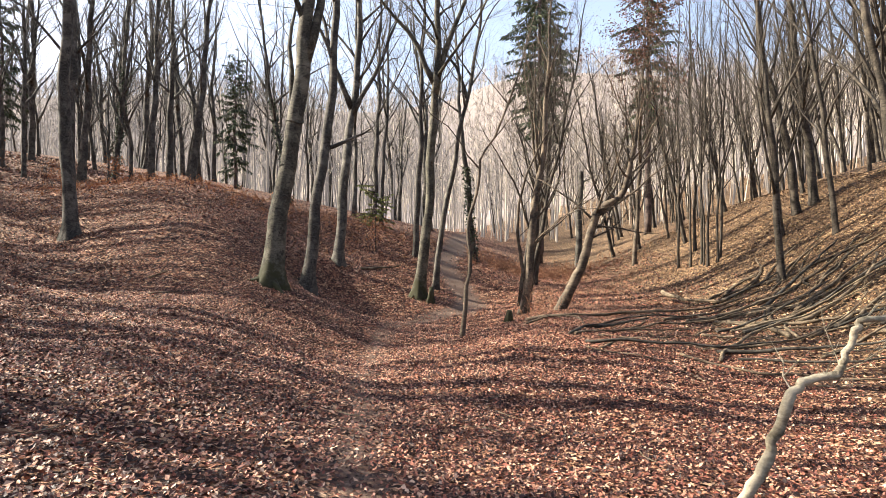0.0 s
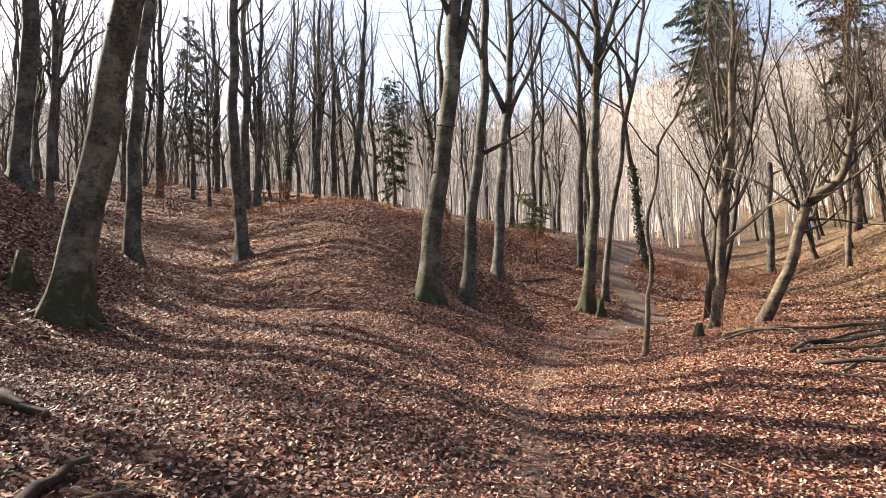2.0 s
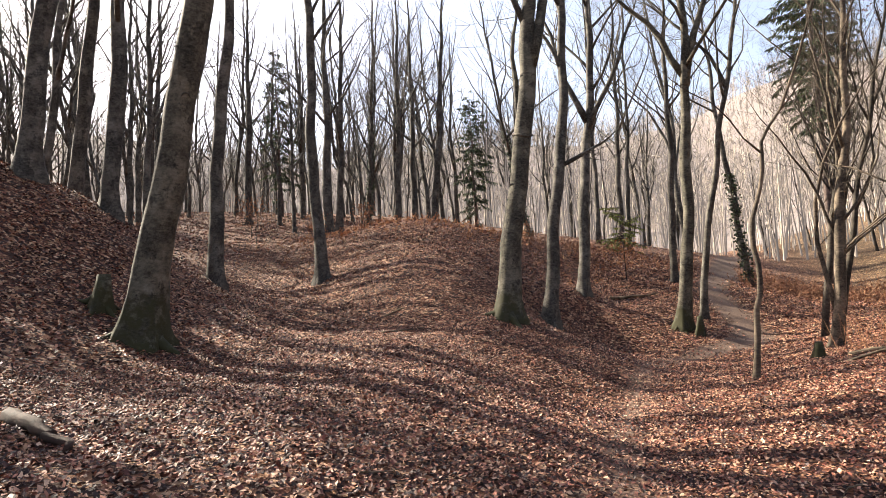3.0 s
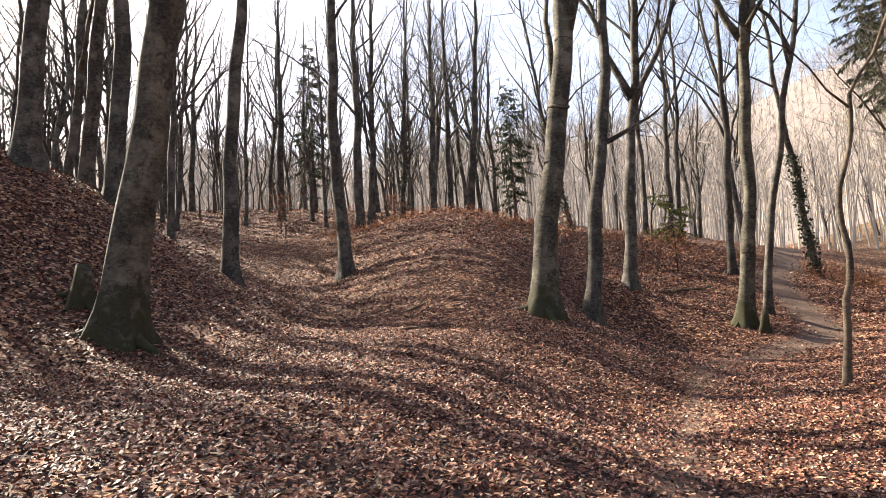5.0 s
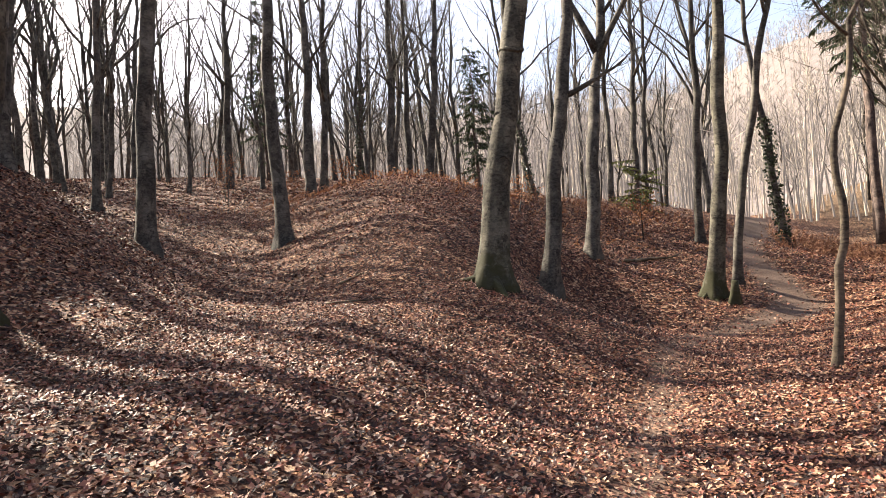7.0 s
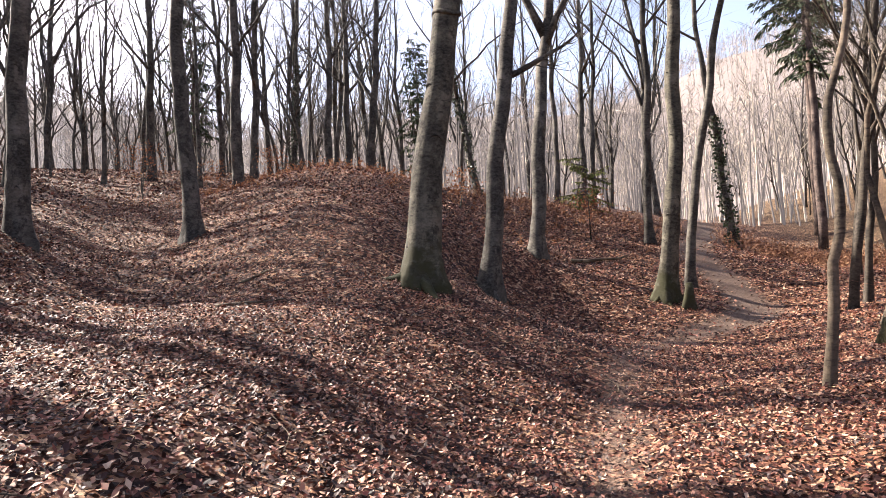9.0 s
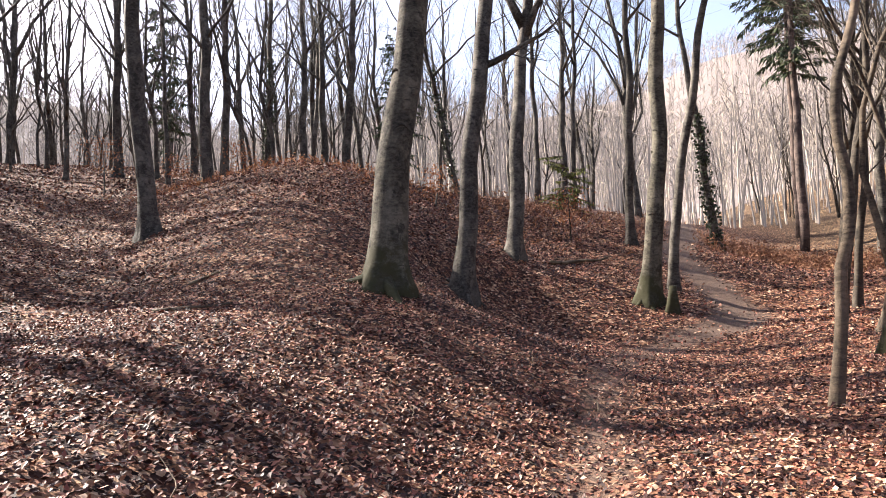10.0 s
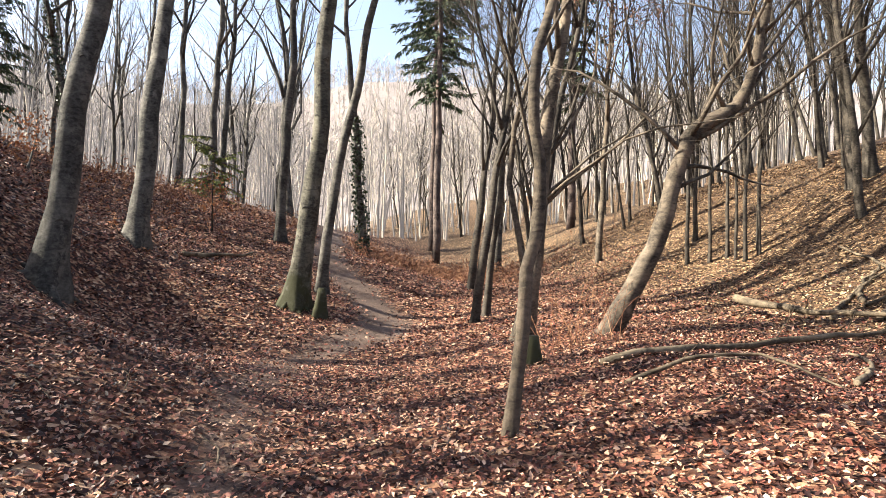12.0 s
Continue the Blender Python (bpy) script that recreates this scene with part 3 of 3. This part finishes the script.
SLOPE = [(11.6, 29.2, 0.08, 0.0), (11.9, 28.4, 0.07, -0.2), (11.9, 28.0, 0.09, 0.1), (12.3, 27.9, 0.08, 0.1), (15.9, 28.0, 0.22, -1.4), (16.8, 28.2, 0.22, -0.9), (11.3, 29.9, 0.1, 0.0),
         (12.7, 31.4, 0.12, -0.2), (12.0, 28.9, 0.09, 0.1), (12.6, 28.3, 0.09, 0.2), (11.9, 21.9, 0.15, -0.6), (14.7, 23.3, 0.13, -1.0), (15.6, 21.0, 0.15, -0.8), (17.0, 23.0, 0.17, -1.2), (12.1, 16.2, 0.17, -1.1)]
for i, (x, y, r, lean) in enumerate(SLOPE):
    tree("hornbeam", "slender bare tree on the sunlit slope", x, y, r * (0.65 if r < 0.13 else 0.85), 13 + 12 * r, 70 + i, ((3, lean * 0.3, 0), (7, lean, 0)), first=2.6, limbs=12, bark=backlit_bark, flare=0.35, subs=7, fine=6, spread_deg=28, group="slender trees on the slope")
spruce("spruce_tree", "tall spruce with a bare lower stem", 7.6, 49.0, 0.26, 31, 90, bare=10.0, reach=4.0, whorls=44, density=30, leafy=1.15)
spruce("spruce_tree", "spruce with a bare lower stem, behind another", 8.4, 53.5, 0.26, 30, 91, bare=11.0, reach=3.6, whorls=40, density=30, leafy=1.15)
spruce("spruce_tree", "dark spruce among slender trees of the slope", 15.4, 46.8, 0.26, 28, 95, bare=8.0, reach=3.6, whorls=36, density=30, leafy=1.15)
spruce("spruce_tree", "dark young spruce behind the mound", -18.0, 54.0, 0.18, 11.5, 92, bare=1.2, reach=2.5, whorls=26, density=26, leafy=1.1)
tree("beech_tree", "slim beech that kept its dark withered leaves", 10.6, 34.5, 0.13, 16, 96, ((6, 0.3, 0),), first=5, limbs=14, bark=young_bark, flare=0.4, spread_deg=38, withered=5200)
spruce("spruce_tree", "dark spruce in the open wood", -34.0, 48.0, 0.2, 15, 93, bare=2.0, reach=2.6, whorls=24, density=26, leafy=1.1)
spruce("spruce_tree", "small bright green spruce at the edge of the hollow", -4.4, 40.5, 0.05, 2.2, 94, bare=0.15, reach=1.9, whorls=10, density=60, leafy=0.55, mat=bright_needles)

# woods further off: a few kinds of tree, repeated
rng = np.random.default_rng(7)
kinds_left = []
for i, (r, h, f, lean) in enumerate(((0.24, 22, 8, 0.4), (0.17, 20, 6, -0.7), (0.28, 23, 9, 0.2), (0.12, 16, 4, 1.0), (0.2, 21, 7, 0.9), (0.15, 18, 5, -0.3), (0.1, 14, 3.5, 0.5))):
    fork = f * 0.75
    kinds_left.append(tree("beech_tree", "bare grey beech in the open wood", 0, 0, r, h, 200 + i, ((fork, lean * 0.3, 0.1), (fork * 1.7, lean, -0.2 * lean), (h * 0.7, lean * 1.2, 0.3)), first=f, limbs=12, flare=0.5, spread_deg=36, subs=6, fine=5, limb_parts=False, group="beeches of the open wood",
                           own_limbs=((fork, 40 + 70 * i, 70, h * 0.5, r * 0.6, 0.2), (fork * 1.25, 200 + 70 * i, 66, h * 0.42, r * 0.5, 0.3))))
kinds_right = [tree("hornbeam", "slender bare tree of the thicket", 0, 0, r, h, 220 + i, ((6, ln, 0),), first=2.5, limbs=13, bark=backlit_bark, flare=0.4, spread_deg=28, subs=5, fine=4, limb_parts=False, group="thicket on the slope") for i, (r, h, ln) in enumerate(((0.07, 12, -0.4), (0.09, 14, -0.8), (0.055, 10, 0.2), (0.14, 15, -1.1)))]
used = [(o.location.x, o.location.y) for o in scene.objects if o.parent is None and o.get("category") in ("tree", "conifer") and o not in kinds_left + kinds_right]


def scatter(kinds, count, x0, x1, y0, y1, gap, keep, first):
    placed = 0
    for _ in range(count * 12):
        if placed >= count:
            break
        x, y = rng.uniform(x0, x1), rng.uniform(y0, y1)
        if not keep(x, y) or any((x - a) ** 2 + (y - b) ** 2 < gap * gap for a, b in used):
            continue
        used.append((x, y))
        m = pose(x, y, float(land(x, y)) - 0.05, rng.normal(0, 3), rng.normal(0, 3), rng.uniform(0, 360) if kinds is kinds_left else rng.uniform(-40, 40))
        if placed < len(kinds) and first:
            kinds[placed].matrix_basis = m
        else:
            copy_thing(kinds[rng.integers(len(kinds))], m @ Matrix.Scale(rng.uniform(0.7, 1.12), 4))
        placed += 1


scatter(kinds_left, 130, -80, -14, 30, 95, 2.1, lambda x, y: x < -16 - (y - 30) * 0.05 and not (x > -30 and y < 36), True)
# left bank and behind the camera, partly unseen; also there to cast shade
scatter(kinds_left, 40, -70, -17, -25, 32, 2.6, lambda x, y: x < -24 or (y < 6 and x < -17), False)
scatter(kinds_left, 62, -75, -30, 8, 50, 2.2, lambda x, y: x < -34, False)
# mostly unseen trees, added on the sun's side to shade the near ground
scatter(kinds_left, 10, -25, -15, 1, 10, 2.0, lambda x, y: x < -14, False)
scatter(kinds_left, 8, -50, -22, 2, 30, 2.4, lambda x, y: x < -23 - max(0, y - 14) * 0.6, False)
scatter(kinds_left, 16, -16, 2, 50, 95, 3.0, lambda x, y: abs(x - 1) > 2, False)
scatter(kinds_right, 120, 9, 60, 14, 80, 1.5, lambda x, y: x > 11.5 + max(0, 30 - y) * 0.25 and not (x < 16 and y < 27), True)
scatter(kinds_right, 46, 13, 32, 26, 55, 1.2, lambda x, y: True, False)
scatter(kinds_right, 15, 3, 30, 50, 90, 1.8, lambda x, y: True, False)
scatter(kinds_right, 14, 10, 40, -25, 12, 3.0, lambda x, y: x > 12, False)

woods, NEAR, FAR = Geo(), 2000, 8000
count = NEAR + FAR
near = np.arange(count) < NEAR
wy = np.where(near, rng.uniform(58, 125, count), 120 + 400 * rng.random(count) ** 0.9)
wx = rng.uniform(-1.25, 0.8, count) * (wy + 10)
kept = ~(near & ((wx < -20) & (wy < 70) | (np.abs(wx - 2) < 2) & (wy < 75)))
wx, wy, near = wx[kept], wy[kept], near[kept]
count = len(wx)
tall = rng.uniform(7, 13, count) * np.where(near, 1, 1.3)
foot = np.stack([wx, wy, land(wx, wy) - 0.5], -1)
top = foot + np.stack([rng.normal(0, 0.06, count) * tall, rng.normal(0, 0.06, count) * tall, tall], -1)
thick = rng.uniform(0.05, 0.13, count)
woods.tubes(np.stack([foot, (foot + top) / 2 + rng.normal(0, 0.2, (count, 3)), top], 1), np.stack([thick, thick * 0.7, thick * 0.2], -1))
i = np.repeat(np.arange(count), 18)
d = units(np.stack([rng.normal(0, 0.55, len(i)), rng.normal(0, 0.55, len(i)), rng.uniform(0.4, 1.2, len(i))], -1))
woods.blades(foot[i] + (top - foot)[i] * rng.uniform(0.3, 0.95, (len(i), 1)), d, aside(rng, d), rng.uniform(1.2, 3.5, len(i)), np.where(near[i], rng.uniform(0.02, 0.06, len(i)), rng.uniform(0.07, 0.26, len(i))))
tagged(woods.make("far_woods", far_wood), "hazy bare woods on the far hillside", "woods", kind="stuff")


# ---- fallen wood ----
def fallen(name, label, pts, r, mat, seed, twigs=0, rest=0.02, sides=8, group=""):
    """A fallen stem that follows the ground; pts: x, y, height over the ground."""
    rng = np.random.default_rng(seed)
    pts = np.array(pts, float)
    s = np.linspace(0, 1, len(pts))
    u = np.linspace(0, 1, 4 * len(pts))
    q = np.stack([np.interp(u, s, pts[:, k]) for k in range(3)], -1)
    q[:, :2] += rng.normal(0, r * 0.35, (len(q), 2))
    q[:, 2] += rough_land(q[:, 0], q[:, 1]) + r * 0.6
    g = Geo()
    g.tube(q, r * np.linspace(1, 0.4, len(q)) * rng.uniform(0.9, 1.12, len(q)), sides)
    ob = g.make(name, mat)
    if twigs:
        tw = Geo()
        twigs_on(rng, tw, q, r * 0.7, twigs, 0.9, 3, 0.1, 0.3)
        tagged(tw.make("spray", mat, ob), "thin dry twigs", kind="stuff")
    return tagged(ob, label, "branch", group)


fallen("fallen_branch", "pale crooked dead branch standing out of the leaves", ((2.53, 5.4, -0.08), (2.76, 5.42, 0.24), (2.91, 5.44, 0.57), (3.04, 5.46, 0.91), (3.15, 5.48, 1.01), (3.47, 5.5, 1.06), (3.59, 5.52, 1.18), (3.64, 5.54, 1.43), (3.72, 5.56, 1.55), (4.13, 5.58, 1.58), (4.55, 5.6, 1.35)), 0.054, pale_wood, 300, 12)
fallen("fallen_log", "long dead pole lying up the slope", ((2.6, 19.6, 0), (5.2, 19.9, 0.05), (8.0, 20.3, 0.15), (10.5, 20.6, 0.2)), 0.06, dead_wood, 301, 5)
fallen("fallen_branch", "dead branch lying on the slope", ((8.6, 24.4, 0.3), (8.6, 22.5, 0.2), (9.5, 21, 0.1)), 0.09, dead_wood, 302, 4)
fallen("fallen_branch", "crooked thin dead branch on the leaves", ((2.3, 18.5, 0), (3.0, 18.4, 0.12), (3.9, 18.3, 0.15), (4.0, 17.2, 0)), 0.03, dead_wood, 303, 5)
fallen("fallen_log", "short dark rotten log on the bank", ((-6.4, 6.75, 0.02), (-5.9, 6.55, 0.02), (-5.1, 6.35, 0)), 0.09, rotten_wood, 304)
fallen("fallen_log", "short brown log in the leaves", ((-3.4, 4.4, 0), (-3.85, 5.5, 0)), 0.06, rotten_wood, 305)
fallen("fallen_branch", "dark broken stick on the mound", ((-8.5, 18.0, 0), (-7.5, 18.6, 0)), 0.035, dead_wood, 306)
fallen("fallen_branch", "short dark stick higher on the mound", ((-9.4, 19.9, 0), (-8.9, 20.2, 0)), 0.04, dead_wood, 307)
tree("tree_stump", "small mossy rotten stump beside the footpath", -0.55, 27.0, 0.14, 0.7, 47, ((0.4, 0.05, 0),), first=0.4, limbs=0, bark=mossy_bark, category="stump")
tree("tree_stump", "mossy old stump on the bank below a beech", -12.5, 12.6, 0.2, 0.8, 45, ((0.5, 0.1, 0),), first=0.4, limbs=0, bark=mossy_bark, category="stump", roots=4)
tree("tree_stump", "low dark stump among the leaves", 2.2, 21.0, 0.12, 0.45, 46, ((0.3, 0.03, 0),), first=0.4, limbs=0, bark=mossy_bark, category="stump")
fallen("fallen_log", "dark log across the hollow", ((-3.9, 29.4, 0), (-2.2, 32.0, 0.05)), 0.07, dead_wood, 308)
rng = np.random.default_rng(11)
# brushwood poles; their number also stands in for tree-shadow streaks on the slope
for i in range(90):
    x, y = 3.0 + 9.0 * rng.random(), 13.5 + 10 * rng.random()
    if x + 1.4 < 1.02 * (y - 12.3):
        continue
    a, ln, bow = rng.normal(0.22, 0.5), rng.uniform(1.5, 6.0), rng.normal(0, 0.12)
    pole = [(x + ln * u * math.cos(a) - bow * ln * math.sin(a) * 4 * u * (1 - u), y + ln * u * math.sin(a) + bow * ln * math.cos(a) * 4 * u * (1 - u), 0.02 + 0.35 * u * (i % 3 == 0)) for u in (0, 0.2, 0.4, 0.6, 0.8, 1)]
    fallen("fallen_pole", "thin dead pole in the brushwood on the slope", pole, rng.uniform(0.02, 0.055) + 0.015 * (x > 7), dead_wood if i % 6 else scar_bark, 310 + i, 3, group="brushwood poles")


# ---- leaves on the ground ----
def litter(name, label, count, x0, x1, y0, y1, size, keep, seed, mat=None):
    r = np.random.default_rng(seed)
    x, y = r.uniform(x0, x1, count), r.uniform(y0, y1, count)
    ok = r.random(count) < keep(x, y)
    x, y = x[ok], y[ok]
    n = len(x)
    z = rough_land(x, y) - 0.06 * trodden(x, y) + r.uniform(0.006, 0.045, n)
    L = size * r.uniform(0.6, 1.25, n)
    W = L * r.uniform(0.5, 0.75, n)
    a = r.uniform(0, 2 * math.pi, n)
    tilt, roll_, curl = r.normal(0, 0.4, n), r.normal(0, 0.45, n), r.uniform(-0.2, 0.4, n)
    d = np.stack([np.cos(a) * np.cos(tilt), np.sin(a) * np.cos(tilt), np.sin(tilt)], -1)
    s = np.stack([-np.sin(a) * np.cos(roll_), np.cos(a) * np.cos(roll_), np.sin(roll_)], -1)
    c = np.stack([x, y, z], -1)
    up = np.array((0, 0, 1.0))
    e = [c - d * (L / 2)[:, None], c - d * (L * 0.1)[:, None] + s * (W / 2)[:, None] + up * (curl * W)[:, None], c + d * (L / 2)[:, None] + up * (curl * L * 0.5)[:, None],
         c - d * (L * 0.1)[:, None] - s * (W / 2)[:, None] + up * (curl * W)[:, None]]
    v = np.stack(e, 1).reshape(-1, 3)
    i = np.arange(n)[:, None] * 4
    f = np.concatenate([i + np.array((0, 1, 2)), i + np.array((0, 2, 3))], 1).reshape(-1, 3)
    return tagged(build_mesh(name, v.tolist(), f.tolist(), mat or leaf_litter_mat, None, False), label, "leaves", kind="stuff")


def bare_path(x, y):
    return 1 - np.clip(np.exp(-(path_gap(x, y) / (0.42 + 0.36 * smooth(18, 27, y))) ** 2) * (0.54 + 0.46 * smooth(21, 28, y)), 0, 0.97)


def slope_share(x, y):
    """How far leaves toned straw for the slope's sunlight replace the red-brown ones."""
    return smooth(4.5, 12.0, x + 0.8 * np.sin(y * 0.9) - 0.12 * (y - 12))


litter("leaf_litter", "fallen red-brown beech leaves round the footpath", 340000, -10, 7, 1.0, 24, 0.054, lambda x, y: bare_path(x, y) * (1 - 0.55 * smooth(14, 24, y)) * (1 - slope_share(x, y)), 400)
litter("leaf_litter", "fallen red-brown beech leaves on mound and hollow", 250000, -24, 12, 6, 40, 0.085, lambda x, y: bare_path(x, y) * np.where((x > -10) & (x < 7) & (y < 24), 0.0, 1.0) * (1 - slope_share(x, y)), 401)
litter("leaf_litter", "fallen leaves on the slope, sunlight put into their straw colour", 150000, 1, 20, 1, 40, 0.07, lambda x, y: bare_path(x, y) * slope_share(x, y), 403, sunlit_leaf)


# ---- undergrowth ----
def undergrowth(name, label, count, cx, cy, sx, sy, tall, mat, seed, leaves=5):
    """Withered stems with small leaves, too many to count."""
    r, g = np.random.default_rng(seed), Geo()
    for _ in range(count):
        x, y = cx + r.normal(0, sx), cy + r.normal(0, sy)
        if path_gap(x, y) < 0.8:
            continue
        pts = wander(r, (x, y, float(rough_land(x, y)) - 0.03), (r.normal(0, 0.5), r.normal(0, 0.5), 1), tall * r.uniform(0.4, 1.1), 3, -0.2, 0.15)
        g.tube(pts, (0.006, 0.005, 0.004, 0.002), 3, False)
        if leaves:
            d = units(r.normal(0, 1, (leaves, 3)))
            g.blades(pts[r.integers(1, 4, leaves)], d, aside(r, d), r.uniform(0.08, 0.2, leaves), r.uniform(0.03, 0.06, leaves))
    return tagged(g.make(name, mat), label, "undergrowth", kind="stuff")


undergrowth("bracken", "withered red-brown bracken beside the footpath", 1500, 5.5, 40.5, 2.6, 2.6, 0.8, bracken_mat, 500)
undergrowth("bracken", "withered bracken along the crest of the mound", 650, -15, 33, 4.5, 2.5, 0.5, orange_leaf, 501)
undergrowth("bracken", "withered bracken behind the beeches", 500, -5.5, 38, 3.0, 2.6, 0.8, bracken_mat, 502)
undergrowth("brambles", "thin dry stems at the foot of the leaning tree", 45, 3.5, 21.7, 0.45, 0.3, 1.5, bracken_mat, 503, 0)


def young_beech(x, y, h, seed):
    """A young beech that has kept its withered leaves."""
    r = np.random.default_rng(seed)
    ob = tree("young_beech", "young beech with withered orange leaves", x, y, 0.03, h, seed, (), first=h * 0.3, limbs=7, flare=0.2, subs=4, fine=2, spread_deg=70, group="young beeches with withered leaves")
    g = Geo()
    d = units(r.normal(0, 1, (260, 3)))
    g.blades(np.stack([r.normal(0, h * 0.2, 260), r.normal(0, h * 0.2, 260), h * r.uniform(0.35, 1.0, 260)], -1), d, aside(r, d), np.full(260, 0.1), np.full(260, 0.06))
    tagged(g.make("foliage", orange_leaf, ob), "withered orange leaves", kind="stuff")


for i, (x, y, h) in enumerate(((-26.7, 35.0, 2.6), (-24.7, 33.0, 3.0), (-17.0, 32.5, 1.5), (-3.6, 33.5, 2.0), (-8.0, 31.0, 1.6), (-20.5, 33.0, 1.7))):
    young_beech(x, y, h, 520 + i)

litter("leaf_litter", "fallen beech leaves in the side hollow and open wood", 60000, -52, -18, 14, 52, 0.15, lambda x, y: np.where((x > -24) & (y < 40), 0.0, 1.0), 402)
rng = np.random.default_rng(21)
for i in range(45):
    x, y, a, ln = rng.uniform(-8, 5), rng.uniform(3.5, 22), rng.uniform(0, 6.28), rng.uniform(0.25, 0.8)
    fallen("fallen_twig", "thin dry twig on the fallen leaves", ((x, y, 0.03), (x + ln * 0.5 * math.cos(a), y + ln * 0.5 * math.sin(a), 0.05), (x + ln * math.cos(a + 0.3), y + ln * math.sin(a + 0.3), 0.03)), rng.uniform(0.005, 0.011), dead_wood, 600 + i, group="twigs on the ground", sides=5)
